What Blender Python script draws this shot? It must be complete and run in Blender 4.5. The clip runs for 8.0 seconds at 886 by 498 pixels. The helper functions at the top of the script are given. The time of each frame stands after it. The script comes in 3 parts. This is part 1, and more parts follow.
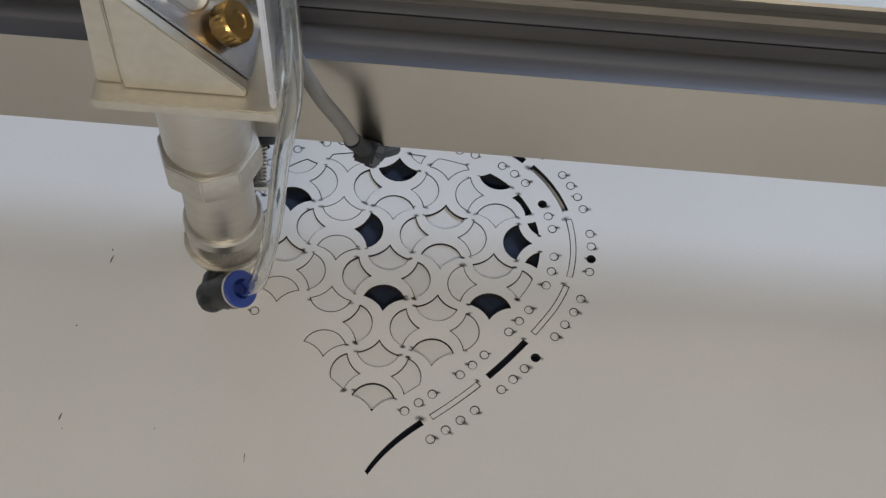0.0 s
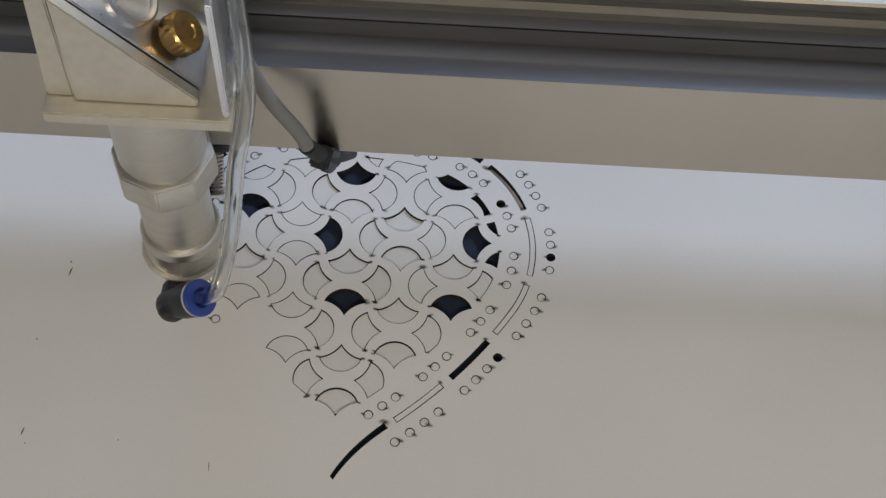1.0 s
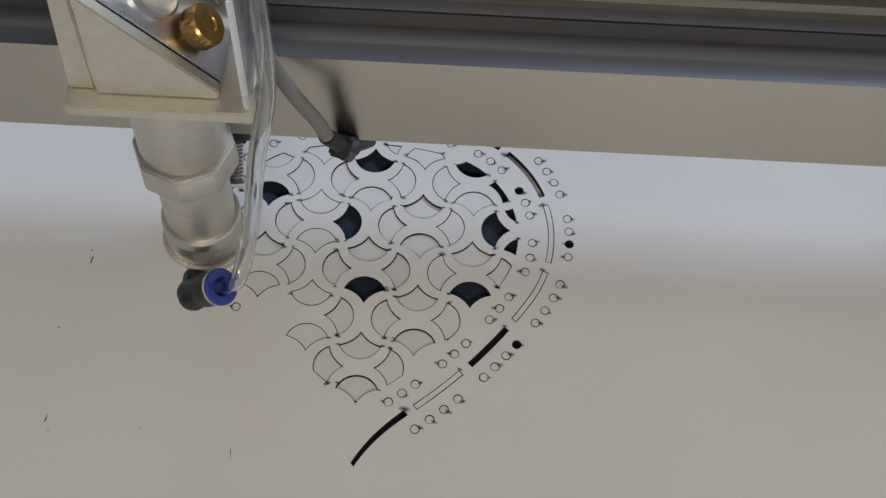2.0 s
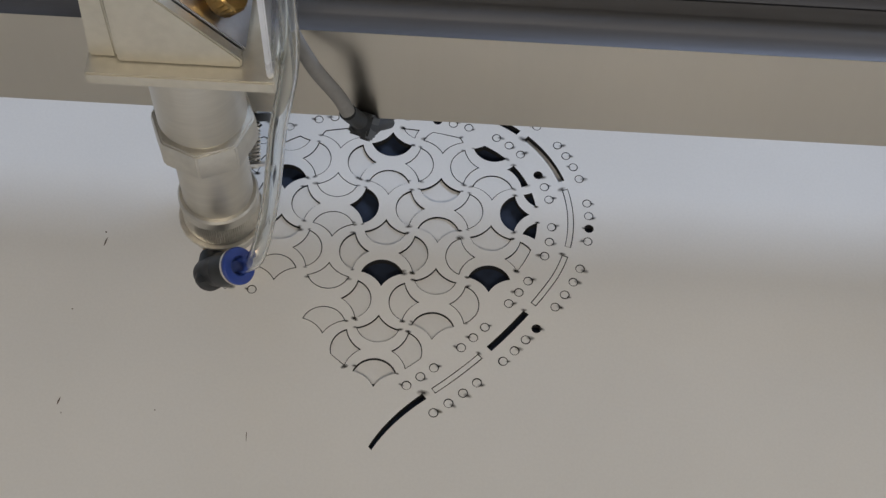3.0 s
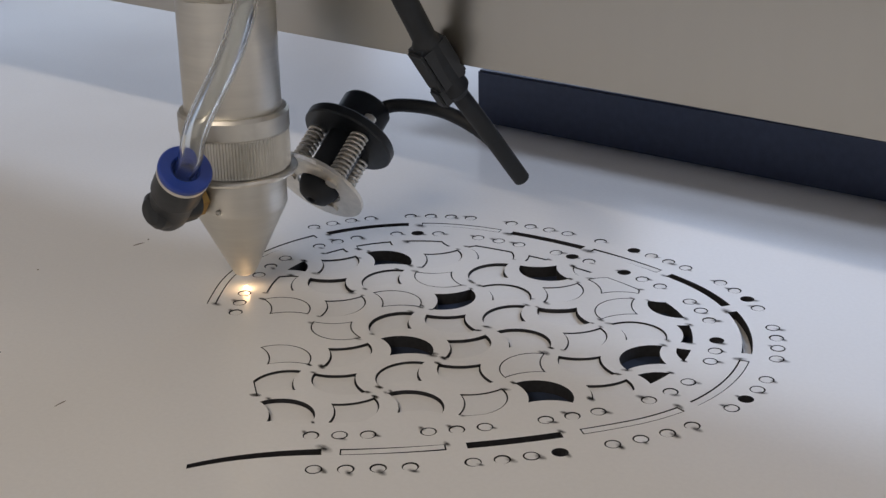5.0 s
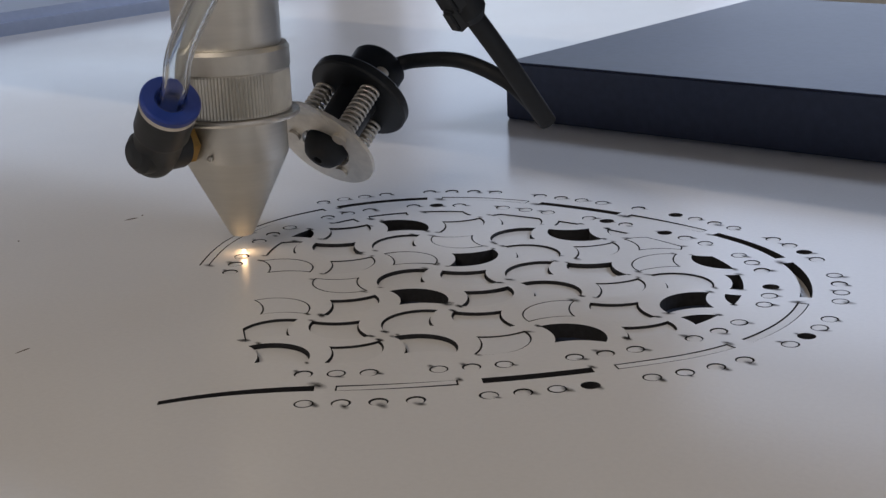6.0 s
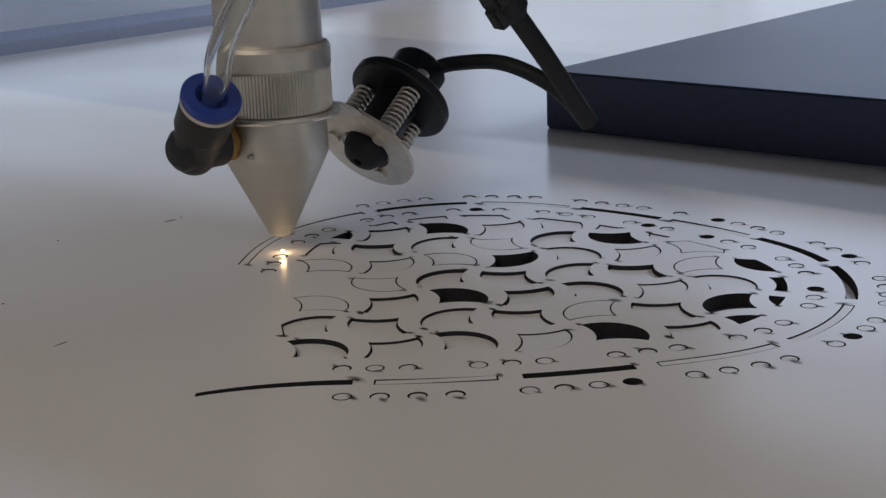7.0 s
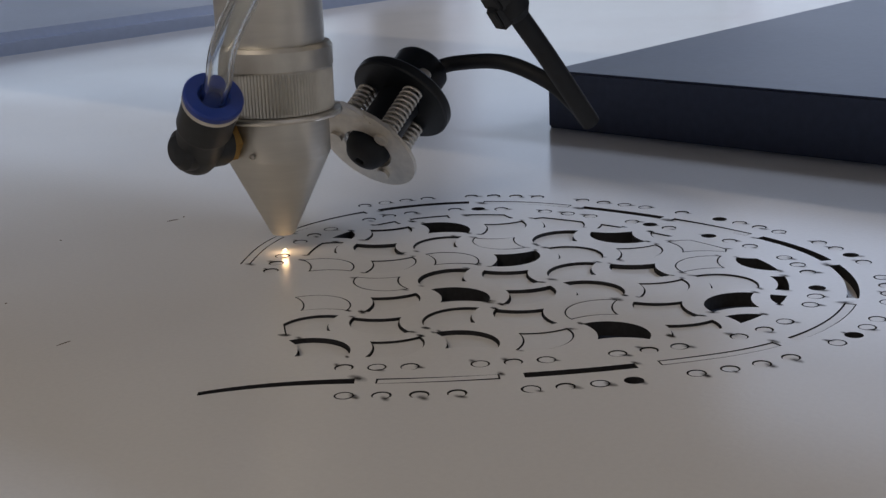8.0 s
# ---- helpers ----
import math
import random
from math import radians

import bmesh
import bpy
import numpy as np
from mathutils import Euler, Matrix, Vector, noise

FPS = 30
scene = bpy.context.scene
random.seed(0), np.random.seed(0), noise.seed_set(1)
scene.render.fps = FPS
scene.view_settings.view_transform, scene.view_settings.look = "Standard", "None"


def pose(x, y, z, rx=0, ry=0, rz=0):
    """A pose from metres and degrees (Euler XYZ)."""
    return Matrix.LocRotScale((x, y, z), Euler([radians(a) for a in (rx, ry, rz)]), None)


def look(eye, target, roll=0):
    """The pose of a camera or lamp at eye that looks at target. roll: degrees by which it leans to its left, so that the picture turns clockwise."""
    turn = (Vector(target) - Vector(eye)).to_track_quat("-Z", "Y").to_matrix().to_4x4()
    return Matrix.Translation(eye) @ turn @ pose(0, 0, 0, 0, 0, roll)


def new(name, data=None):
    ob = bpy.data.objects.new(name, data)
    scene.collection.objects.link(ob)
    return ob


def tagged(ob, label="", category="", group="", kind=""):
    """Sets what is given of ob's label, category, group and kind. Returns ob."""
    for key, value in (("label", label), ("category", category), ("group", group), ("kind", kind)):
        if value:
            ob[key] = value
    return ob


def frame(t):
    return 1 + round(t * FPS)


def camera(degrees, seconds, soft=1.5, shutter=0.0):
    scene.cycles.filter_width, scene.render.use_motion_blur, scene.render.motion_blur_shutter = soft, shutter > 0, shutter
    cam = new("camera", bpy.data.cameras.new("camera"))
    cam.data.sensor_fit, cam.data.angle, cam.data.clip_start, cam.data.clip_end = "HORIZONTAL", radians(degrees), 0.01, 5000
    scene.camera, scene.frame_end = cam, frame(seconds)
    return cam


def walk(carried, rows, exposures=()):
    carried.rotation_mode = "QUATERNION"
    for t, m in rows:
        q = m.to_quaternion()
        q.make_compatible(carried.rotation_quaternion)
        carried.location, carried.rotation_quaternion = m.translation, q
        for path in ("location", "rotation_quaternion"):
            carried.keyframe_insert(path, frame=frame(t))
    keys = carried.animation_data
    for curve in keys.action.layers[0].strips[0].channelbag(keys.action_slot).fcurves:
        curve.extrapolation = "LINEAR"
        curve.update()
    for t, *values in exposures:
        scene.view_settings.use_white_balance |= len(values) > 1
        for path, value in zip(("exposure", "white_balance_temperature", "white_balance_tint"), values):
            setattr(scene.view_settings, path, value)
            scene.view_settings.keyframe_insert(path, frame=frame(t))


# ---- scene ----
cam = camera(33.51, 8.0, soft=1.4)
walk(cam, [
    (0.0, look((0.0490, -0.2965, 0.4903), (0.0429, -0.0977, 0.1432), 3.19)),
    (0.5, look((0.0566, -0.2991, 0.4937), (0.0584, -0.0998, 0.1469), 3.64)),
    (1.0, look((0.0528, -0.2948, 0.4922), (0.0549, -0.0964, 0.1449), 3.62)),
    (1.5, look((0.0485, -0.2955, 0.4902), (0.0514, -0.0964, 0.1432), 3.75)),
    (1.7, look((0.0534, -0.2925, 0.4963), (0.0514, -0.0983, 0.1466), 2.33)),
    (2.8, look((0.0391, -0.2915, 0.4931), (0.0403, -0.1002, 0.1418), 3.54)),
    (3.0, look((0.0429, -0.3014, 0.4830), (0.0424, -0.1039, 0.1351), 3.06)),
    (3.5, look((0.1133, -0.3069, 0.4229), (0.0776, -0.0844, 0.0924), 0.82)),
    (3.8, look((0.1246, -0.3329, 0.3584), (0.0687, -0.0552, 0.0760), 3.69)),
    (4.0, look((0.1392, -0.3664, 0.3205), (0.0617, -0.0636, 0.0708), 3.36)),
    (4.2, look((0.1564, -0.3662, 0.2964), (0.0461, -0.0518, 0.0751), 2.61)),
    (4.5, look((0.2104, -0.3324, 0.2278), (0.0234, -0.0337, 0.0385), 0.79)),
    (4.7, look((0.2303, -0.2997, 0.1889), (0.0124, -0.0117, 0.0169), 0.13)),
    (5.8, look((0.2149, -0.2638, 0.1069), (-0.0285, 0.0324, -0.0072), -1.82)),
    (6.0, look((0.2175, -0.2581, 0.0980), (-0.0335, 0.0319, -0.0158), -2.25)),
    (6.5, look((0.2168, -0.2595, 0.0920), (-0.0427, 0.0254, -0.0149), -2.27)),
    (7.0, look((0.2161, -0.2584, 0.0914), (-0.0433, 0.0271, -0.0147), -2.12)),
    (7.5, look((0.2167, -0.2592, 0.0918), (-0.0428, 0.0260, -0.0145), -2.17)),
    (8.0, look((0.2167, -0.2585, 0.0914), (-0.0434, 0.0263, -0.0147), -2.21)),
], exposures=[(0.0, 0.08, 6750, 12), (3.0, 0.03, 6750, 12), (4.0, 0.12, 6600, 12), (4.5, 0.15, 6950, 14), (5.8, -0.27, 6900, 17), (8.0, -0.68, 6900, 17)])

# ---- light: high and low windows beyond the machine, a wall tube behind, dim hall ----
world = bpy.data.worlds.new("hall_daylight")
scene.world = world
world.use_nodes = True
wn = world.node_tree
wn.nodes.clear()
sky = wn.nodes.new("ShaderNodeTexSky")
sky.sky_type = "NISHITA"
sky.sun_disc = False
sky.sun_elevation, sky.sun_rotation = radians(35), radians(150)
bgn = wn.nodes.new("ShaderNodeBackground")
bgn.inputs["Strength"].default_value = 0.1
won = wn.nodes.new("ShaderNodeOutputWorld")
wn.links.new(sky.outputs["Color"], bgn.inputs["Color"])
wn.links.new(bgn.outputs["Background"], won.inputs["Surface"])


def area(name, m, sx, sy, watts, colour):
    d = bpy.data.lights.new(name, "AREA")
    d.shape, d.size, d.size_y, d.energy, d.color = "RECTANGLE", sx, sy, watts, colour
    ob = new(name, d)
    ob.matrix_world = m
    return ob


WIN_Y, WIN_X = 3.4, -3.4
COOL, WARM = (0.60, 0.75, 1.0), (1.0, 0.82, 0.58)
area("unseen_window_light", look((-1.0, WIN_Y - 0.08, 1.08), (-1.0, 0, 1.08)), 1.9, 1.6, 15.5, COOL)
area("unseen_window_light", look((-2.49, WIN_Y - 0.08, 0.70), (-2.49, 0, 0.70)), 1.04, 0.84, 2.8, COOL)
area("unseen_window_light", look((2.2, WIN_Y - 0.08, 2.58), (2.2, 0, 2.58)), 2.6, 0.92, 185, COOL)
area("unseen_window_light", look((WIN_X + 0.08, 2.15, 0.46), (0, 2.15, 0.46)), 2.3, 0.64, 4.9, COOL)
# warm fill from the east; the windows on this side are added
area("unseen_window_light", look((3.92, 1.5, 1.35), (0, 1.5, 1.35)), 1.9, 2.1, 25, (1.0, 0.89, 0.71))
area("unseen_window_light", look((3.92, -1.5, 1.35), (0, -1.5, 1.35)), 1.9, 2.1, 5, (1.0, 0.89, 0.71))
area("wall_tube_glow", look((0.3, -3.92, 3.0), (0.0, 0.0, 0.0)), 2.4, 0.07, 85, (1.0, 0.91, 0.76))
# weak warm overhead fill, added without any fixture
area("ceiling_fill_lamp", pose(-0.5, -0.9, 4.4), 1.2, 0.6, 3, WARM)
area("ceiling_fill_lamp", pose(1.6, 0.9, 4.4), 1.2, 0.6, 3, WARM)

U = 0.01          # one centimetre
T = 0.3           # sheet thickness, cm


# ---- materials ----
def material(name, colour, rough=0.5, metal=0.0, grain=0.0, grain_scale=400.0, bump=0.0, stain=0.0, stain_scale=12.0,
             rough_var=0.0, stretch=(1, 1, 1), coat=0.0, aniso=0.0, random_tone=0.0, stain_colour=None):
    """Principled surface with fine grain, large stains, uneven gloss and fine relief, in object space."""
    m = bpy.data.materials.new(name)
    m.use_nodes = True
    nt = m.node_tree
    b = nt.nodes["Principled BSDF"]
    b.inputs["Roughness"].default_value, b.inputs["Metallic"].default_value = rough, metal
    b.inputs["Coat Weight"].default_value = coat
    b.inputs["Anisotropic"].default_value = aniso
    tc = nt.nodes.new("ShaderNodeTexCoord")
    mp = nt.nodes.new("ShaderNodeMapping")
    mp.inputs["Scale"].default_value = stretch
    nt.links.new(tc.outputs["Object"], mp.inputs["Vector"])

    def noise_node(scale, detail):
        n = nt.nodes.new("ShaderNodeTexNoise")
        n.inputs["Scale"].default_value, n.inputs["Detail"].default_value = scale, detail
        nt.links.new(mp.outputs["Vector"], n.inputs["Vector"])
        return n

    fine, wide = noise_node(grain_scale, 4), noise_node(stain_scale, 5)

    def mixed(kind, a, bcol, fac_socket, lo, hi):
        r = nt.nodes.new("ShaderNodeMapRange")
        r.inputs["From Min"].default_value, r.inputs["From Max"].default_value = 0.3, 0.7
        r.inputs["To Min"].default_value, r.inputs["To Max"].default_value = lo, hi
        nt.links.new(fac_socket, r.inputs["Value"])
        x = nt.nodes.new("ShaderNodeMix")
        x.data_type, x.blend_type = "RGBA", kind
        x.inputs["Factor"].default_value = 1.0
        if isinstance(a, tuple):
            x.inputs["A"].default_value = (*a, 1)
        else:
            nt.links.new(a, x.inputs["A"])
        if bcol is None:
            c = nt.nodes.new("ShaderNodeCombineColor")
            for k in range(3):
                nt.links.new(r.outputs["Result"], c.inputs[k])
            nt.links.new(c.outputs["Color"], x.inputs["B"])
        else:
            x.inputs["B"].default_value = (*bcol, 1)
            nt.links.new(r.outputs["Result"], x.inputs["Factor"])
        return x.outputs["Result"]

    col = mixed("MULTIPLY", colour, None, fine.outputs["Fac"], 1 - grain, 1.0)
    if stain_colour is not None:
        col = mixed("MIX", col, stain_colour, wide.outputs["Fac"], 0.0, stain)
    elif stain:
        col = mixed("MULTIPLY", col, None, wide.outputs["Fac"], 1 - stain, 1.0)
    if random_tone:
        oi = nt.nodes.new("ShaderNodeObjectInfo")
        col2 = nt.nodes.new("ShaderNodeMapRange")
        col2.inputs["To Min"].default_value, col2.inputs["To Max"].default_value = 1 - random_tone, 1.0
        nt.links.new(oi.outputs["Random"], col2.inputs["Value"])
        h = nt.nodes.new("ShaderNodeHueSaturation")
        nt.links.new(col2.outputs["Result"], h.inputs["Value"])
        nt.links.new(col, h.inputs["Color"])
        col = h.outputs["Color"]
    nt.links.new(col, b.inputs["Base Color"])
    if rough_var:
        r = nt.nodes.new("ShaderNodeMapRange")
        r.inputs["From Min"].default_value, r.inputs["From Max"].default_value = 0.3, 0.7
        r.inputs["To Min"].default_value, r.inputs["To Max"].default_value = rough - rough_var, rough + rough_var
        nt.links.new(wide.outputs["Fac"], r.inputs["Value"])
        nt.links.new(r.outputs["Result"], b.inputs["Roughness"])
    if bump:
        bp = nt.nodes.new("ShaderNodeBump")
        bp.inputs["Strength"].default_value, bp.inputs["Distance"].default_value = bump, 0.0004
        nt.links.new(fine.outputs["Fac"], bp.inputs["Height"])
        nt.links.new(bp.outputs["Normal"], b.inputs["Normal"])
    return m


WHITE = material("white_sheet", (0.80, 0.80, 0.79), 0.19, grain=0.03, grain_scale=900, bump=0.06, stain=0.05, stain_scale=9, rough_var=0.04)
WHITE_PIECE = material("white_offcut", (0.79, 0.79, 0.78), 0.26, grain=0.03, grain_scale=700, bump=0.04, random_tone=0.06)
CHAR = material("charred_edge", (0.014, 0.015, 0.019), 0.85, grain=0.5, grain_scale=900)
BED = material("bed_navy", (0.016, 0.030, 0.066), 0.75, grain=0.3, grain_scale=300, stain=0.3, stain_scale=40)
ALU = material("satin_aluminium", (0.70, 0.68, 0.63), 0.47, 1.0, grain=0.12, grain_scale=260, bump=0.06, stain=0.1, stain_scale=60, rough_var=0.05)
ALU_TURNED = material("turned_aluminium", (0.71, 0.69, 0.64), 0.47, 1.0, grain=0.05, grain_scale=120, bump=0.025, stain=0.07, stain_scale=50, rough_var=0.03, stretch=(1, 1, 10))
BEAM = material("brushed_beam", (0.60, 0.58, 0.535), 0.33, 1.0, grain=0.015, grain_scale=300, bump=0.008, stain=0.05, stain_scale=8, rough_var=0.03, stretch=(1, 1, 0.05))
BEAM_DARK = material("extruded_profile", (0.23, 0.24, 0.27), 0.5, 1.0, grain=0.15, grain_scale=200, bump=0.04, stain=0.25, stain_scale=20, stretch=(0.06, 1, 1))
RAIL = material("rail_steel", (0.34, 0.32, 0.28), 0.48, 1.0, grain=0.2, grain_scale=240, bump=0.05, stain=0.2, stain_scale=40, stretch=(0.2, 1, 1))
MOUNT = material("mount_beige", (0.66, 0.63, 0.55), 0.42, 0.7, grain=0.08, grain_scale=300, bump=0.05, stain=0.12, stain_scale=40)
POLISHED = material("polished_plate", (0.84, 0.85, 0.88), 0.3, 1.0, grain=0.08, grain_scale=200, stain=0.1, stain_scale=60, rough_var=0.05)
CHROME = material("nickel_steel", (0.86, 0.82, 0.75), 0.45, 1.0, grain=0.12, grain_scale=300, bump=0.05, stain=0.15, stain_scale=150)
BLACK = material("black_plastic", (0.012, 0.016, 0.022), 0.45, grain=0.3, grain_scale=500, bump=0.08, stain=0.2, stain_scale=80)
RUBBER = material("black_rubber", (0.011, 0.015, 0.021), 0.62, grain=0.3, grain_scale=600, bump=0.12, stain=0.2, stain_scale=90)
BLUE = material("blue_plastic", (0.012, 0.05, 0.32), 0.38, grain=0.1, grain_scale=500, bump=0.05, stain=0.15, stain_scale=120)
BRASS = material("brass", (0.62, 0.40, 0.15), 0.28, 1.0, grain=0.2, grain_scale=300, bump=0.06, stain=0.25, stain_scale=120)
GREY_CABLE = material("grey_cable", (0.19, 0.19, 0.19), 0.5, grain=0.1, grain_scale=500, bump=0.05, stain=0.1, stain_scale=60)
SLAB = material("dark_plate", (0.058, 0.082, 0.155), 0.4, grain=0.18, grain_scale=350, bump=0.06, stain=0.14, stain_scale=14, rough_var=0.012)
CHAIN = material("pale_chain", (0.22, 0.22, 0.24), 0.5, grain=0.1, grain_scale=300, bump=0.05, stain=0.2, stain_scale=60)
NAVY = material("navy_paint", (0.016, 0.030, 0.12), 0.45, grain=0.12, grain_scale=250, bump=0.05, stain=0.2, stain_scale=12)
FRAME_BLUE = material("pale_blue_paint", (0.38, 0.46, 0.62), 0.4, grain=0.06, grain_scale=250, bump=0.05, stain=0.12, stain_scale=9)
CONCRETE = material("floor_concrete", (0.30, 0.29, 0.27), 0.6, grain=0.25, grain_scale=60, bump=0.2, stain=0.35, stain_scale=1.5)
PLASTER = material("plaster", (0.42, 0.40, 0.37), 0.85, grain=0.1, grain_scale=80, bump=0.2, stain=0.15, stain_scale=1.2)
PVC = material("window_pvc", (0.75, 0.75, 0.75), 0.4, grain=0.05, bump=0.03)
CRUMB = material("brown_crumb", (0.12, 0.09, 0.07), 0.8, grain=0.4, grain_scale=900)

GLASS = bpy.data.materials.new("clear_hose")
GLASS.use_nodes = True
_g = GLASS.node_tree.nodes["Principled BSDF"]
_g.inputs["Base Color"].default_value = (0.93, 0.95, 0.95, 1)
_g.inputs["Transmission Weight"].default_value = 1.0
_g.inputs["Roughness"].default_value, _g.inputs["IOR"].default_value = 0.06, 1.45

SPARK = bpy.data.materials.new("laser_spark")
SPARK.use_nodes = True
_s = SPARK.node_tree.nodes["Principled BSDF"]
_s.inputs["Base Color"].default_value = (1, 0.8, 0.5, 1)
_s.inputs["Emission Color"].default_value = (1.0, 0.74, 0.42, 1)
_s.inputs["Emission Strength"].default_value = 60.0

# soot: dark film that thins out from the middle of each mark
SOOT = bpy.data.materials.new("soot_film")
SOOT.use_nodes = True
nt = SOOT.node_tree
b = nt.nodes["Principled BSDF"]
b.inputs["Base Color"].default_value = (0.02, 0.017, 0.014, 1)
b.inputs["Roughness"].default_value = 0.9
uvn = nt.nodes.new("ShaderNodeUVMap")
gr = nt.nodes.new("ShaderNodeTexGradient")
gr.gradient_type = "SPHERICAL"
nt.links.new(uvn.outputs["UV"], gr.inputs["Vector"])
tcn = nt.nodes.new("ShaderNodeTexCoord")
nz = nt.nodes.new("ShaderNodeTexNoise")
nz.inputs["Scale"].default_value, nz.inputs["Detail"].default_value = 900, 4
nt.links.new(tcn.outputs["Object"], nz.inputs["Vector"])
mu = nt.nodes.new("ShaderNodeMath")
mu.operation = "MULTIPLY"
nt.links.new(gr.outputs["Fac"], mu.inputs[0])
nt.links.new(nz.outputs["Fac"], mu.inputs[1])
mr = nt.nodes.new("ShaderNodeMapRange")
mr.inputs["From Min"].default_value, mr.inputs["From Max"].default_value = 0.05, 0.5
mr.inputs["To Max"].default_value = 0.85
nt.links.new(mu.outputs["Value"], mr.inputs["Value"])
nt.links.new(mr.outputs["Result"], b.inputs["Alpha"])


# ---- mesh tools (centimetres in, metres out) ----
def finish(bm, name, mat, smooth=True, angle=35):
    bmesh.ops.remove_doubles(bm, verts=bm.verts, dist=1e-4)
    bmesh.ops.recalc_face_normals(bm, faces=bm.faces)
    bm.transform(Matrix.Scale(U, 4))
    me = bpy.data.meshes.new(name)
    if smooth:
        for f in bm.faces:
            f.smooth = True
        for e in bm.edges:
            if len(e.link_faces) == 2 and e.calc_face_angle(0) > radians(angle):
                e.smooth = False
    bm.to_mesh(me)
    bm.free()
    for one in (mat if isinstance(mat, (list, tuple)) else [mat]):
        me.materials.append(one)
    return me


def part(name, bm, mat, parent=None, label="", smooth=True, angle=35):
    ob = new(name, finish(bm, name, mat, smooth, angle))
    if parent:
        ob.parent = parent
    return tagged(ob, label=label)


def thing(name, label, category, at=(0, 0, 0), group="", kind=""):
    ob = new(name)
    ob.location = Vector(at) * U
    ob.empty_display_size = 0.01
    return tagged(ob, label, category, group, kind)


def box(x0, x1, y0, y1, z0, z1, bevel=0.04, segs=2):
    bm = bmesh.new()
    bmesh.ops.create_cube(bm, size=1)
    bm.transform(Matrix.Translation(((x0 + x1) / 2, (y0 + y1) / 2, (z0 + z1) / 2)) @ Matrix.Diagonal((x1 - x0, y1 - y0, z1 - z0, 1)))
    if bevel:
        bmesh.ops.bevel(bm, geom=bm.edges[:], offset=bevel, segments=segs, affect="EDGES", clamp_overlap=True)
    return bm


def lathe(profile, segs=64, ridge=None, m=None):
    """Turns (r, z) pairs round the z axis. ridge=(first, last, depth): those rings get alternating ridges."""
    bm = bmesh.new()
    rings = []
    for k, (r, z) in enumerate(profile):
        ring = []
        for i in range(segs):
            a = 2 * math.pi * i / segs
            rr = r
            if ridge and ridge[0] <= k <= ridge[1] and i % 2:
                rr = r - ridge[2]
            ring.append(bm.verts.new((rr * math.cos(a), rr * math.sin(a), z)))
        rings.append(ring)
    for a, c in zip(rings, rings[1:]):
        for i in range(segs):
            j = (i + 1) % segs
            bm.faces.new((a[i], a[j], c[j], c[i]))
    for ring in (rings[0], rings[-1]):
        bm.faces.new(ring)
    if m is not None:
        bm.transform(m)
    return bm


def aim(origin, direction):
    """Turns +z to the direction and moves to the origin."""
    return Matrix.Translation(origin) @ Vector(direction).to_track_quat("Z", "Y").to_matrix().to_4x4()


def smooth_path(points, steps=10):
    """Catmull-Rom through the points."""
    p = [Vector(q) for q in points]
    p = [2 * p[0] - p[1]] + p + [2 * p[-1] - p[-2]]
    out = []
    for i in range(1, len(p) - 2):
        for k in range(steps):
            t = k / steps
            a, b_, c, d = p[i - 1], p[i], p[i + 1], p[i + 2]
            out.append(0.5 * ((2 * b_) + (c - a) * t + (2 * a - 5 * b_ + 4 * c - d) * t * t + (3 * b_ - a - 3 * c + d) * t ** 3))
    out.append(p[-2])
    return out


def sweep(path, radius, segs=16, caps=True, inner=0.0):
    """A round tube along a path; radius is a number or a function of 0..1. inner: hollow bore."""
    bm = bmesh.new()

    def skin(rad):
        rings = []
        up = Vector((0.13, 0.21, 1)).normalized()
        for i, q in enumerate(path):
            d = (path[min(i + 1, len(path) - 1)] - path[max(i - 1, 0)]).normalized()
            s = up.cross(d)
            if s.length < 1e-3:
                s = Vector((1, 0, 0)).cross(d)
            s.normalize()
            up = d.cross(s).normalized()
            r = rad(i / (len(path) - 1)) if callable(rad) else rad
            rings.append([bm.verts.new(q + r * (math.cos(2 * math.pi * k / segs) * s + math.sin(2 * math.pi * k / segs) * up)) for k in range(segs)])
        for a, c in zip(rings, rings[1:]):
            for k in range(segs):
                j = (k + 1) % segs
                bm.faces.new((a[k], a[j], c[j], c[k]))
        return rings

    o = skin(radius)
    if inner:
        n = skin(inner)
        for e in (0, -1):
            for k in range(segs):
                j = (k + 1) % segs
                bm.faces.new((o[e][k], o[e][j], n[e][j], n[e][k]))
    elif caps:
        bm.faces.new(o[0])
        bm.faces.new(o[-1])
    return bm


def joined(*many):
    bm = many[0]
    for other in many[1:]:
        me = bpy.data.meshes.new("joining")
        other.to_mesh(me)
        other.free()
        bm.from_mesh(me)
        bpy.data.meshes.remove(me)
    return bm


def extrude_x(outline, x0, x1, bevel=0.0):
    """A profile of (y, z) pairs drawn out along x."""
    bm = bmesh.new()
    a = [bm.verts.new((x0, y, z)) for y, z in outline]
    c = [bm.verts.new((x1, y, z)) for y, z in outline]
    n = len(outline)
    for i in range(n):
        j = (i + 1) % n
        bm.faces.new((a[i], a[j], c[j], c[i]))
    bm.faces.new(a)
    bm.faces.new(c)
    return bm


# ---- the ornament: three tangent arcs, mirrored about x = 2, and a wave lattice of one-centimetre cells ----
C1, R1 = Vector((2, -9.0)), 13.72
C2, R2 = Vector((4.05, -1.31)), 5.69
C3, R3 = Vector((-7.42, 5.9)), 19.18
C1 = C2 + (C1 - C2).normalized() * (R1 - R2)      # tangent joints
C3 = C2 + (C3 - C2).normalized() * (R3 - R2)


def clock(v):
    return math.atan2(v.x, v.y)


A1, A2 = clock(C2 - C1), clock(C2 - C3)
S1 = R1 * A1
S2 = S1 + R2 * (A2 - A1)


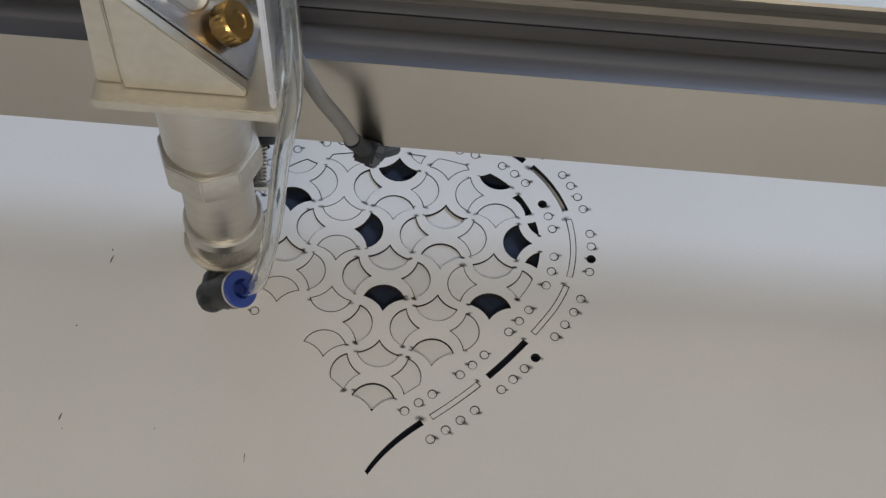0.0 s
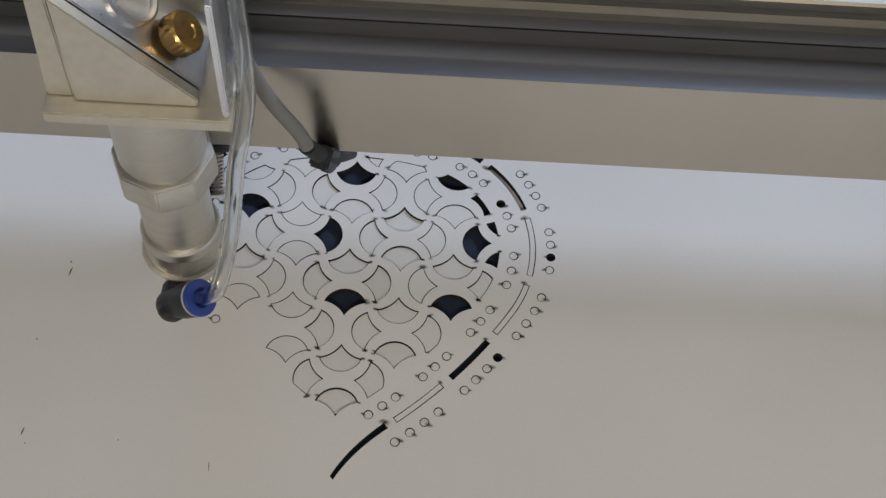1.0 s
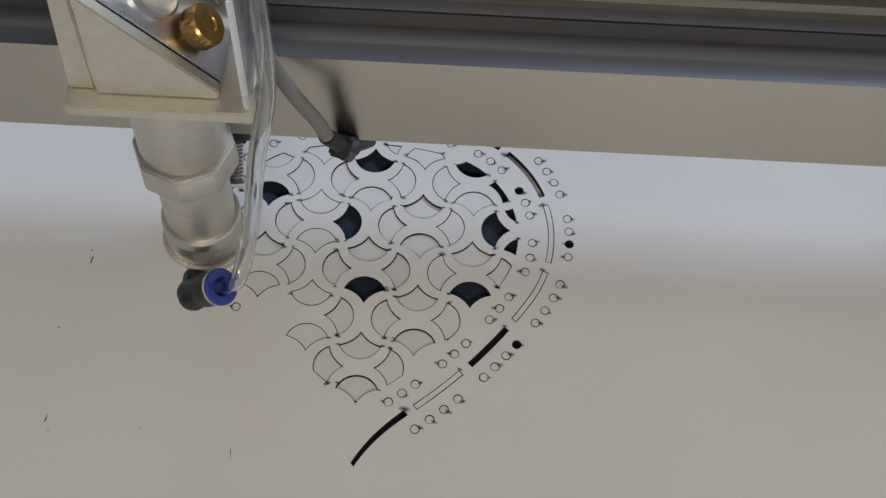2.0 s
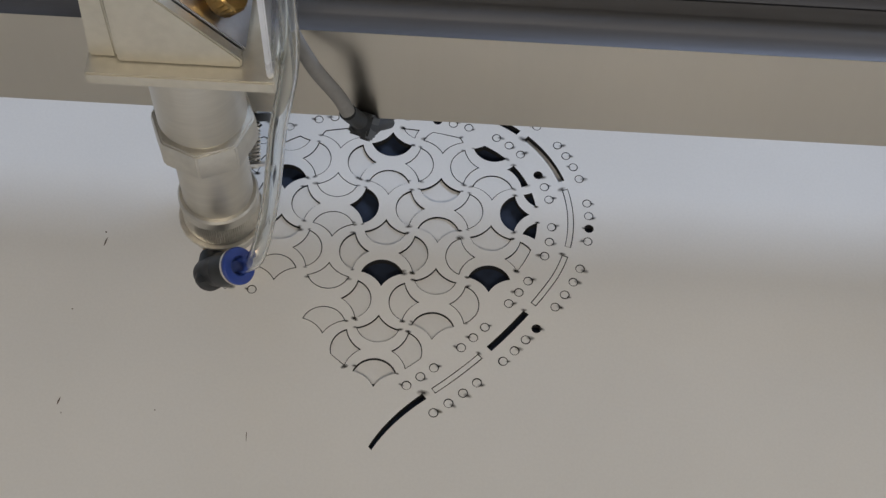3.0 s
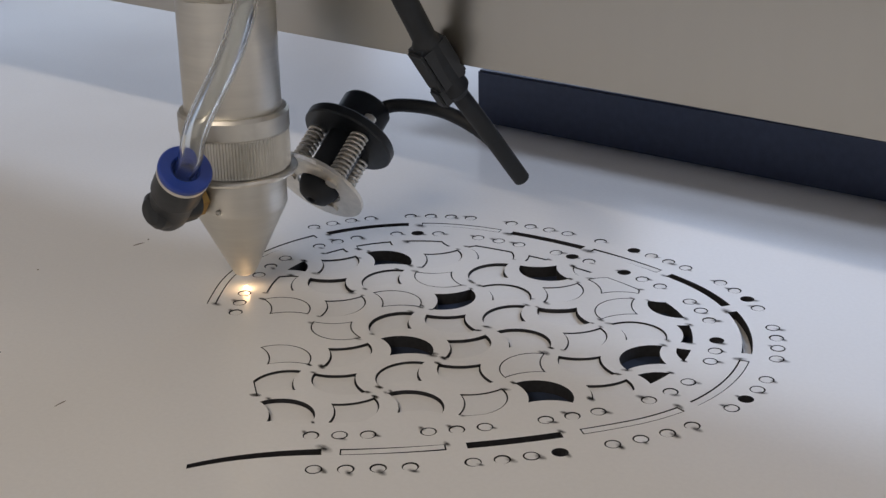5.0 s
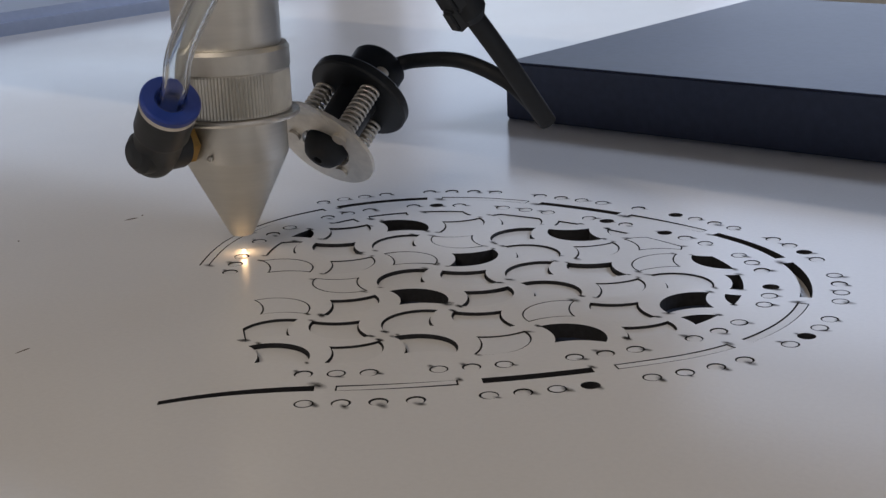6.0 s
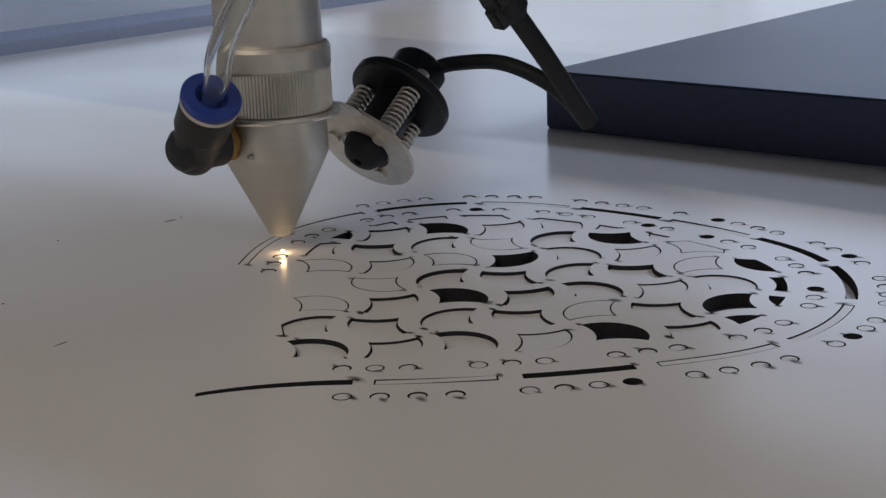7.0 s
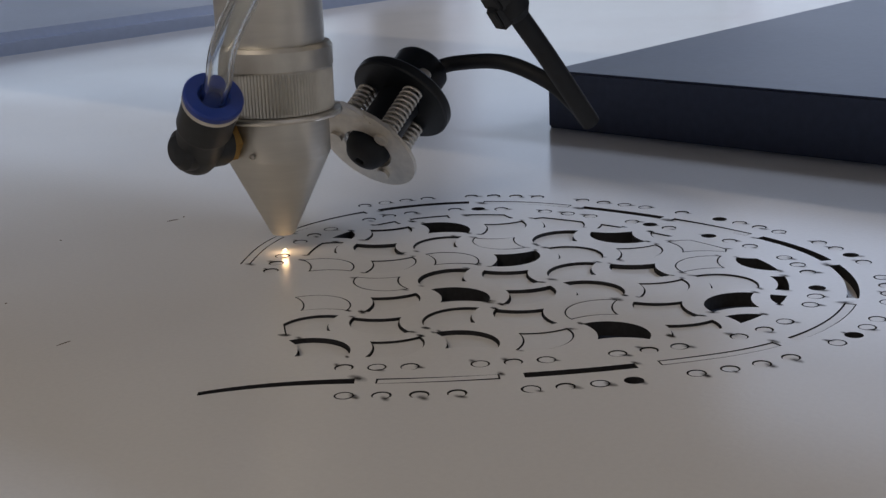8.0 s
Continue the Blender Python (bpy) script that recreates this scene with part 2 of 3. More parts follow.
def outline_at(s, off):
    """The point off outward from the outline at the arc length s from its top; minus s is the other side."""
    q = abs(s)
    if q < S1:
        c, r, a = C1, R1, q / R1
    elif q < S2:
        c, r, a = C2, R2, A1 + (q - S1) / R2
    else:
        c, r, a = C3, R3, A2 + (q - S2) / R3
    p = c + (r + off) * Vector((math.sin(a), math.cos(a)))
    return Vector((p.x if s >= 0 else 4 - p.x, p.y))


def tile_outline(p, q, inset, steps=9):
    """A wave-lattice cell round (p, -q): one round side and two hollow ones, drawn in by inset."""
    low, a_, b_ = -0.16, 0.84 - inset, 1.138 + inset
    # the sharp corner at the side, where the round side meets a hollow one
    dx, dy = 1.0, -1.0 - low
    d = math.hypot(dx, dy)
    k = (d * d + a_ * a_ - b_ * b_) / (2 * d)
    w = math.sqrt(max(a_ * a_ - k * k, 0))
    ex, ey = (dx * k - dy * w) / d, low + (dy * k + dx * w) / d
    tip = -1 + math.sqrt(b_ * b_ - 1)

    def arc(c, r, a, b2, n):
        da = (b2 - a + math.pi) % (2 * math.pi) - math.pi
        return [Vector((c[0] + r * math.cos(a + da * i / n), c[1] + r * math.sin(a + da * i / n))) for i in range(n + 1)]

    side = math.atan2(ey - low, ex)
    pts = arc((0, low), a_, side, math.pi / 2, steps)[:-1] + arc((0, low), a_, math.pi / 2, math.pi - side, steps)
    pts += arc((-1, -1), b_, math.atan2(ey + 1, -ex + 1), math.atan2(tip + 1, 1), steps)[1:]
    pts += arc((1, -1), b_, math.atan2(tip + 1, -1), math.atan2(ey + 1, ex - 1), steps)[1:-1]
    odd = ((p + q) // 2) % 2
    turn = (0 if odd else math.pi) if q % 2 == 0 else (-math.pi / 2 if odd else math.pi / 2)
    c, s = math.cos(turn), math.sin(turn)
    row = -q - (0.09 if q > 5 else 0.04 if q == 5 else 0.0)     # the lowest rows are set a little apart
    return [Vector((p + c * v.x - s * v.y, row + s * v.x + c * v.y)) for v in pts]


def clip_convex(poly, edge):
    """The part of poly inside the convex, counter-clockwise edge."""
    out = poly
    for i in range(len(edge)):
        a, b_ = edge[i], edge[(i + 1) % len(edge)]
        n = Vector((-(b_ - a).y, (b_ - a).x))
        src, out = out, []
        for k in range(len(src)):
            u, v = src[k - 1], src[k]
            du, dv = (u - a).dot(n), (v - a).dot(n)
            if (du < 0) != (dv < 0):
                out.append(u + (v - u) * (du / (du - dv)))
            if dv >= 0:
                out.append(v)
        if len(out) < 3:
            return []
    clean = []
    for v in out:
        if not clean or (v - clean[-1]).length > 1e-3:
            clean.append(v)
    return clean


def area_of(poly):
    return 0.5 * sum(poly[k - 1].x * poly[k].y - poly[k].x * poly[k - 1].y for k in range(len(poly)))


KERF = 0.034
LOW = S2 + R3 * 0.46


def region(off):
    """Counter-clockwise edge of the field that the lattice fills."""
    side = [outline_at(LOW * k / 90, off) for k in range(91)]
    side = [v for v in side if v.x >= 2]
    hull = []
    for v in [Vector((4 - v.x, v.y)) for v in side] + side[::-1][:-1]:
        while len(hull) > 1 and (hull[-1] - hull[-2]).x * (v - hull[-1]).y - (hull[-1] - hull[-2]).y * (v - hull[-1]).x <= 0:
            hull.pop()
        hull.append(v)
    return hull


def disc_outline(c, r, n=20):
    return [c + r * Vector((math.cos(2 * math.pi * k / n), math.sin(2 * math.pi * k / n))) for k in range(n)]


def slot_outline(s0, s1, off, half, n=12):
    lo, hi = min(s0, s1), max(s0, s1)
    a = [outline_at(lo + (hi - lo) * k / n, off - half) for k in range(n + 1)]
    c = [outline_at(lo + (hi - lo) * k / n, off + half) for k in range(n + 1)]
    poly = a + c[::-1]
    return poly if area_of(poly) > 0 else poly[::-1]


OPEN_TILES = {(-2, 0), (2, -2), (1, 1), (7, 1), (2, 4), (6, 4), (6, -2), (7, -1), (8, 0), (8, 2), (-4, 2)}
# how far each loose scale has sunk, in steps of 0.08 millimetres
SUNK = {(2, 8): 12, (3, 7): 5, (1, 7): 6, (0, 6): 0, (2, 6): 7, (4, 6): 10, (1, 5): 7, (3, 5): 6, (5, 5): 2, (0, 4): 0, (4, 4): 7, (-1, 3): 2, (1, 3): 10,
        (3, 3): 9, (5, 3): 0, (7, 3): 6, (-2, 2): 10, (0, 2): 0, (2, 2): 9, (4, 2): 9, (6, 2): 7, (-3, 1): 5, (-1, 1): 6, (3, 1): 8, (5, 1): 3, (0, 0): 0,
        (2, 0): 5, (4, 0): 12, (6, 0): 4, (1, -1): 9, (3, -1): 2, (5, -1): 0, (4, -2): 0, (-2, 4): 0}
holes = []         # (outline of the hole, outline of the piece or None, kind, how deep the piece has sunk)
for q in range(-6, 10):
    for p in range(-7, 12):
        if (p + q) % 2:
            continue
        if (q == 4 and p < -2) or (q == 5 and p < 1) or (q > 5 and p < 0):
            continue
        hole = clip_convex(tile_outline(p, q, 0.0), region(-1.98))
        if len(hole) < 3 or area_of(hole) < 0.1:
            continue
        piece = None
        if (p, q) not in OPEN_TILES:
            piece = clip_convex(tile_outline(p, q, KERF), region(-1.98 - KERF))
        holes.append((hole, piece, "tile", SUNK.get((p, q), 3) / 125))
OUTER = [(0.0, 0, 1), (1.12, 0.6, 4), (4.2, 0.6, 4), (7.19, 0.58, 4), (10.07, 0.565, 4), (13.0, 0.64, 4), (16.08, 0.61, 4), (19.19, 0.655, 4)]
INNER = [(0.0, 0, 1), (0.62, 0, 1), (1.95, 0.71, 3), (4.92, 0.8, 3), (8.07, 0.785, 3), (11.29, 0.87, 3), (14.62, 0.655, 3), (17.38, 0.655, 3), (20.07, 0.655, 3)]
OPEN_OUT = [5.4, 11.2, 16.08, 1.12]
OPEN_IN = [8.07, 1.95, 0.0, -5.72]
for rows_, off, shut, least in ((OUTER, 0.0, OPEN_OUT, -9.3), (INNER, -1.42, OPEN_IN, -16.2)):
    for start, step, count in rows_:
        for k in range(count):
            for sign in (1, -1):
                s = sign * (start + step * k)
                if s < least or (sign < 0 and s == 0):
                    continue
                c = outline_at(s, off)
                gone = any(abs(s - g) < 0.12 for g in shut)
                holes.append((disc_outline(c, 0.18), None if gone else disc_outline(c, 0.18 - KERF), "disc", 0.0))
SLOTS = [(0.17, 2.6), (2.96, 5.62), (6.05, 8.81), (9.25, 12.21), (12.67, 15.35), (15.80, 17.93), (18.38, 20.67)]
for n, (a, c) in enumerate(SLOTS):
    for sign in (1, -1):
        if sign * c < -15.5:
            continue
        gone = (n in (1, 5) and sign > 0) or (n in (0, 2) and sign < 0)
        holes.append((slot_outline(sign * a, sign * c, -0.70, 0.125),
                      None if gone else slot_outline(sign * (a + KERF), sign * (c - KERF), -0.70, 0.125 - KERF), "slot", 0.2 if n == 2 and sign > 0 else 0.0))
# the last slot bends outward to the tip of the ornament
bend = []
for k in range(13):
    t = k / 12
    bend.append((Vector((3.85, -8.80)) * (1 - t) ** 2 + Vector((2.62, -9.80)) * 2 * t * (1 - t) + Vector((2.05, -10.9)) * t * t))
tip_slot = [v + 0.125 * (1 - 0.3 * k / 12) * Vector((0.66, -0.75)) for k, v in enumerate(bend)] + [v - 0.125 * (1 - 0.3 * k / 12) * Vector((0.66, -0.75)) for k, v in list(enumerate(bend))[::-1]]
holes.append((tip_slot if area_of(tip_slot) > 0 else tip_slot[::-1], None, "slot", 0.0))


# ---- the sheet with its cut openings ----
def slab_with_holes(name, rim, cut, z0, z1, mats):
    cu = bpy.data.curves.new(name, "CURVE")
    cu.dimensions, cu.fill_mode = "2D", "BOTH"
    cu.extrude = (z1 - z0) / 2 * U
    for poly in [rim] + cut:
        sp = cu.splines.new("POLY")
        sp.points.add(len(poly) - 1)
        for k, v in enumerate(poly):
            sp.points[k].co = (v.x * U, v.y * U, 0, 1)
        sp.use_cyclic_u = True
    tmp = bpy.data.objects.new(name, cu)
    scene.collection.objects.link(tmp)
    me = bpy.data.meshes.new_from_object(tmp.evaluated_get(bpy.context.evaluated_depsgraph_get()))
    bpy.data.objects.remove(tmp)
    bpy.data.curves.remove(cu)
    me.transform(Matrix.Translation((0, 0, (z0 + z1) / 2 * U)))
    me.materials.clear()
    for one in mats:
        me.materials.append(one)
    for f in me.polygons:
        f.material_index = 0 if abs(f.normal.z) > 0.7 else 1
        f.use_smooth = False
    return me


SHEET = [Vector(v) for v in ((-42, -70), (70, -70), (70, 95), (-42, 95))]
tagged(new("white_sheet", slab_with_holes("white_sheet", SHEET, [h[0] for h in holes], -T, 0, [WHITE, CHAR])),
       "white glossy sheet half-cut with a wave ornament, sooty edges", "sheet")


def prism(poly, z0, z1, chamfer=0.012):
    """A flat piece with a slightly rounded upper rim; material 1 on the cut sides."""
    bm = bmesh.new()
    c = sum(poly, Vector((0, 0))) / len(poly)
    low = [bm.verts.new((v.x, v.y, z0)) for v in poly]
    high = [bm.verts.new((v.x, v.y, z1)) for v in poly]
    n = len(poly)
    for i in range(n):
        j = (i + 1) % n
        bm.faces.new((low[i], low[j], high[j], high[i])).material_index = 1
    bm.faces.new(high)
    bm.faces.new(low[::-1]).material_index = 1
    return bm, c


rng = random.Random(5)
NAMES = {"tile": ("scale_offcut", "white scale-shaped offcut lying loose in its hole", "offcut", "scale offcuts in the ornament"),
         "disc": ("disc_offcut", "small white disc lying loose in its hole", "offcut", "disc offcuts round the ornament"),
         "slot": ("strip_offcut", "narrow curved white strip lying in its slot", "offcut", "strip offcuts round the ornament")}
for hole, piece, kind, sunk in holes:
    if not piece or len(piece) < 3:
        continue
    drop = sunk if kind == "tile" else rng.uniform(0.0, 0.02)
    if kind == "slot":
        drop += sunk
    bm, c = prism(piece, -T + 0.004, -drop)
    name, label, category, group = NAMES[kind]
    bm.transform(Matrix.Translation((-c.x, -c.y, T)))
    me = finish(bm, name, [WHITE_PIECE, CHAR], smooth=False)
    ob = tagged(new(name, me), label, category, group)
    lean = 0.5 if kind == "tile" else 1.8 if kind == "disc" else 0.6
    ob.matrix_world = pose(c.x * U, c.y * U, -T * U, rng.gauss(0, lean * 0.5), rng.gauss(0, lean * 0.5), rng.gauss(0, 0.35))

# soot that the cut left at the corners of the holes
bm = bmesh.new()
uv = bm.loops.layers.uv.new("UVMap")
for hole, piece, kind, sunk in holes:
    c = sum(hole, Vector((0, 0))) / len(hole)
    for _ in range(2 if kind == "tile" else 1):
        if kind == "tile":
            k = max(range(len(hole)), key=lambda i: (hole[i] - c).length * rng.uniform(0.75, 1.0))
            at, size = hole[k] + (hole[k] - c) * 0.04, rng.uniform(0.06, 0.13)
        elif kind == "disc":
            a = rng.choice((0.0, 0.4, 3.1, -0.5))
            at, size = c + 0.19 * Vector((math.cos(a), math.sin(a))), rng.uniform(0.08, 0.14)
        else:
            at, size = hole[0] + (hole[0] - c) * 0.03, rng.uniform(0.10, 0.2)
        a = rng.uniform(-0.5, 0.5)
        ux, uy = Vector((math.cos(a), math.sin(a))) * size * 1.5, Vector((-math.sin(a), math.cos(a))) * size * 0.8
        z = 0.004 + 0.0015 * len(bm.faces) / 200
        quad = [bm.verts.new((*(at + sx * ux + sy * uy), z)) for sx, sy in ((-1, -1), (1, -1), (1, 1), (-1, 1))]
        f = bm.faces.new(quad)
        for loop, w in zip(f.loops, ((-1, -1), (1, -1), (1, 1), (-1, 1))):
            loop[uv].uv = w
bm.transform(Matrix.Scale(U, 4))
me = bpy.data.meshes.new("soot_marks")
bm.to_mesh(me)
bm.free()
me.materials.append(SOOT)
tagged(new("soot_marks", me), "thin dark soot smudges beside the laser cuts", "soot", kind="stuff")

# the bed under the sheet
tagged(part("cutting_bed", box(-60, 75, -75, 100, -90, -T, 0.2), BED), "dark navy cutting bed under the white sheet", "machine bed", kind="structure")
tagged(part("bed_side_frame", box(-75, -43.5, -80, 110, -90, 0.9, 0.5), FRAME_BLUE), "pale blue painted side frame of the machine", "machine frame", kind="structure")

# crumbs and scratches on the bare part of the sheet
for x, y, sx, sy, a in ((-8.45, -3.2, 0.05, 0.36, -12), (-9.2, -6.1, 0.07, 0.05, 20), (-9.06, -9.75, 0.05, 0.3, -15),
                        (-2.3, -10.7, 0.03, 0.45, 4), (-5.63, -9.9, 0.05, 0.06, 0), (-8.5, -2.8, 0.05, 0.1, 30), (-8.9, -10.2, 0.04, 0.08, 10)):
    bm = bmesh.new()
    n = 9
    ring = [Vector((sx * (1 + 0.4 * rng.uniform(-1, 1)) * math.cos(2 * math.pi * k / n), sy * (1 + 0.3 * rng.uniform(-1, 1)) * math.sin(2 * math.pi * k / n), 0)) / 2 for k in range(n)]
    low = [bm.verts.new(v) for v in ring]
    high = [bm.verts.new(v * 0.6 + Vector((0, 0, 0.012))) for v in ring]
    for k in range(n):
        bm.faces.new((low[k], low[(k + 1) % n], high[(k + 1) % n], high[k]))
    bm.faces.new(high)
    ob = part("crumb", bm, CRUMB)
    tagged(ob, "tiny brown crumb of debris on the white sheet", "debris", "crumbs on the sheet")
    ob.matrix_world = pose(x * U, y * U, 0.0, 0, 0, a)

# ---- gantry beam ----
HX, HY = -3.65, -3.65               # axis of the laser head
BY, BZ = HY + 2.39, 6.31          # lower front edge of the beam
beam = thing("gantry_beam", "satin aluminium gantry beam with a linear rail on top", "gantry beam", (0, BY, 0))
X0, X1 = -58, 75
part("front_plate", extrude_x([(0, BZ), (0, BZ + 4.68), (0.06, BZ + 4.68), (0.06, BZ)], X0, X1), BEAM, beam, smooth=False)
hump = [(0.62 + 0.085 * k, BZ + 4.72 + 0.15 * math.sin(math.pi * k / 10)) for k in range(1, 10)]      # soft ridge along the top
part("profile", extrude_x([(0.06, BZ + 0.02), (0.06, BZ + 4.684), (0.004, BZ + 4.684), (0.004, BZ + 4.69), (0.62, BZ + 4.72)] + hump
                          + [(1.47, BZ + 4.72), (1.98, BZ + 4.76), (1.99, BZ + 4.68), (2.03, BZ + 4.68), (2.04, BZ + 4.78), (2.35, BZ + 4.92), (4.05, BZ + 4.92),
                             (4.1, BZ + 4.2), (8.0, BZ + 4.2), (8.0, BZ + 0.02)], X0, X1), BEAM_DARK, beam, "grooved dark aluminium extrusion")
RY, RZ = 2.42, BZ + 4.92
part("rail", extrude_x([(RY, RZ), (RY, RZ + 0.35), (RY + 0.12, RZ + 0.6), (RY + 0.12, RZ + 0.85), (RY, RZ + 1.05), (RY, RZ + 1.4), (RY + 0.08, RZ + 1.5), (RY + 1.42, RZ + 1.5), (RY + 1.5, RZ + 1.4),
                        (RY + 1.5, RZ + 1.05), (RY + 1.38, RZ + 0.85), (RY + 1.38, RZ + 0.6), (RY + 1.5, RZ + 0.35), (RY + 1.5, RZ)], X0, X1), RAIL, beam, "bright steel linear rail with counterbored bolts", smooth=False)
for k in range(-3, 6):
    bx = 2.0 + 6.0 * k
    # no recess is cut: a black disc carries the counterbore's shade
    part("rail_bolt", joined(lathe([(0.42, 0), (0.42, 0.012), (0.33, 0.012), (0.33, 0.02)], 24, m=Matrix.Translation((bx, RY + 0.75, RZ + 1.5)))), BLACK, beam, "flat black disc for the shade of a counterbore")
    part("bolt_head", lathe([(0.24, 0), (0.24, 0.035), (0.2, 0.045), (0.12, 0.045), (0.12, 0.02)], 18, m=Matrix.Translation((bx, RY + 0.75, RZ + 1.51))), CHROME, beam)
part("rear_cover", box(X0, X1, 4.15, 13.0, BZ + 4.22, BZ + 4.5, 0.05), NAVY, beam, "navy painted rear cover")

chain = thing("drag_chain", "grey plastic drag chain lying behind the rail", "drag chain", (0, BY, 0))
for k in range(46):
    bx = -4 + 0.95 * k
    part("link", joined(box(bx, bx + 0.82, 7.4, 7.75, BZ + 4.5, BZ + 5.5, 0.06), box(bx, bx + 0.82, 10.2, 10.55, BZ + 4.5, BZ + 5.5, 0.06),
                        box(bx + 0.2, bx + 0.62, 7.75, 10.2, BZ + 5.15, BZ + 5.42, 0.05)), CHAIN, chain, smooth=False)
for k, (bx, w) in enumerate(((1.5, 2.3), (5.2, 1.6), (8.3, 2.8), (12.6, 1.9), (16.0, 2.4), (20.5, 3.0))):
    flap = box(bx, bx + w, 6.7, 7.3, BZ + 4.5, BZ + 4.53, 0.0)
    for v in flap.verts:
        v.co.y += 0.18 * math.sin(5.1 * v.co.x + k)
    tagged(part("paper_label", flap, PVC, smooth=False), "torn white paper label stuck behind the rail", "label", "torn labels on the beam").location = (0, BY * U, 0)

# ---- laser head ----
head = thing("laser_cutter_unit", "satin aluminium laser cutting head with a conical nozzle", "laser head", (HX, HY, 0))
part("nozzle", lathe([(0.16, 0.62), (0.16, 0.47), (0.25, 0.47), (0.28, 0.50), (1.19, 2.36), (1.22, 2.44), (1.22, 3.28), (1.18, 3.32)], 72), ALU_TURNED, head, "conical turned aluminium nozzle")
part("set_screw", lathe([(0.07, 0), (0.07, 0.05), (0.04, 0.06), (0.04, 0.03)], 12, m=aim((0.45, -1.16, 2.55), (0.36, -0.93, 0))), CHROME, head)
part("collar", lathe([(1.2, 3.42), (1.36, 3.44), (1.37, 3.5), (1.37, 4.36), (1.36, 4.4), (1.39, 4.44), (1.39, 4.86), (1.33, 4.95), (1.2, 4.95)], 220, ridge=(2, 3, 0.035)), ALU, head, "knurled aluminium focus collar", angle=12)
part("lens_tube", lathe([(1.1, 4.9), (1.2, 4.92), (1.22, 5.0), (1.22, 7.8), (1.15, 7.85)], 72), ALU_TURNED, head)
nut = lathe([(1.22, 7.78), (1.36, 7.82), (1.68, 8.2), (1.71, 8.3), (1.71, 9.25), (1.64, 9.42), (1.40, 9.45)], 8)
bmesh.ops.bevel(nut, geom=nut.edges[:], offset=0.05, segments=2, affect="EDGES", clamp_overlap=True)
part("lock_nut", nut, ALU, head, "eight-sided aluminium lock nut", angle=25)
part("upper_tube", lathe([(1.30, 9.4), (1.30, 9.58), (1.4, 9.6), (1.44, 9.68), (1.44, 13.4)], 72), ALU_TURNED, head)
# mirror box
PZ = 13.25
part("base_plate", box(-2.7, 2.8, -1.75, 1.6, PZ, PZ + 0.5, 0.05), MOUNT, head, "flat beige mounting plate")


def prism_xz(outline, y0, y1):
    bm = bmesh.new()
    a = [bm.verts.new((x, y0, z)) for x, z in outline]
    c = [bm.verts.new((x, y1, z)) for x, z in outline]
    for i in range(len(outline)):
        j = (i + 1) % len(outline)
        bm.faces.new((a[i], a[j], c[j], c[i]))
    bm.faces.new(a)
    bm.faces.new(c)
    bmesh.ops.bevel(bm, geom=bm.edges[:], offset=0.05, segments=2, affect="EDGES", clamp_overlap=True)
    return bm


part("front_cheek", prism_xz([(-1.8, PZ + 0.5), (1.8, PZ + 0.5), (1.8, PZ + 0.85), (-1.75, PZ + 5.1)], -1.25, -0.85), MOUNT, head, "beige cheek with a slanted edge", smooth=False)
part("left_cheek", prism_xz([(-2.65, PZ + 0.5), (-1.85, PZ + 0.5), (-1.85, PZ + 5.3), (-2.4, PZ + 5.3)], -1.1, 2.0), MOUNT, head, smooth=False)
part("right_cheek", prism_xz([(2.55, PZ + 0.5), (2.75, PZ + 0.5), (2.75, PZ + 5.6), (2.55, PZ + 5.6)], -1.6, 1.5), POLISHED, head, smooth=False)
slant = box(-2.7, 2.7, -0.8, 2.0, -0.15, 0.15, 0.04)
slant.transform(Matrix.Translation((0.05, 0, PZ + 2.75)) @ Matrix.Rotation(radians(50), 4, "Y"))
mirror_plate = part("mirror_plate", slant, POLISHED, head, "polished slanted mirror plate")
SM = Matrix.Translation((0.05, 0.6, PZ + 2.75)) @ Matrix.Rotation(radians(50), 4, "Y")
part("mirror_ring", lathe([(0.9, 0.14), (0.95, 0.32), (0.85, 0.36), (0.75, 0.3), (0.72, 0.2), (0.2, 0.2)], 48, m=SM @ Matrix.Translation((-0.4, 0, 0))), POLISHED, head)
part("adjust_knob", lathe([(0.3, 0.15), (0.3, 0.3), (0.6, 0.32), (0.66, 0.38), (0.66, 0.85), (0.58, 0.93), (0.3, 0.93), (0.26, 0.88)], 48, ridge=(3, 4, 0.04), m=SM @ Matrix.Translation((1.25, -0.5, 0))), BRASS, head, "knurled brass adjusting knob")
part("carriage_block", box(-2.6, 1.7, 1.6, BY - HY + 5.0, PZ - 0.45, PZ + 5.0, 0.15), MOUNT, head, "carriage block riding on the rail")

# air fitting: brass nipple, black elbow, blue release ring
P0, RG = Vector((-0.2, -2.16, 2.88)), Vector((0.90, -2.52, 4.10))
axis_up = (RG - P0).normalized()
IN = Vector((-0.06, -1.0, 0.02)).normalized()
reach = (RG - P0).length
fit_ob = part("air_elbow", joined(lathe([(0.05, -0.58), (0.30, -0.55), (0.46, -0.42), (0.53, -0.22), (0.55, 0.1), (0.55, 0.62), (0.60, 0.70), (0.62, 0.78), (0.62, reach - 0.2), (0.56, reach - 0.14)], 40, m=aim(P0, axis_up)),
                                  lathe([(0.05, -0.62), (0.32, -0.58), (0.46, -0.44), (0.50, -0.2), (0.50, 0.62), (0.44, 0.66)], 36, m=aim(P0, -IN)),
                                  lathe([(0.38, 0.60), (0.47, 0.62), (0.47, 0.70), (0.38, 0.72)], 30, m=aim(P0, -IN))), BLACK, head, "black plastic push-in air elbow")
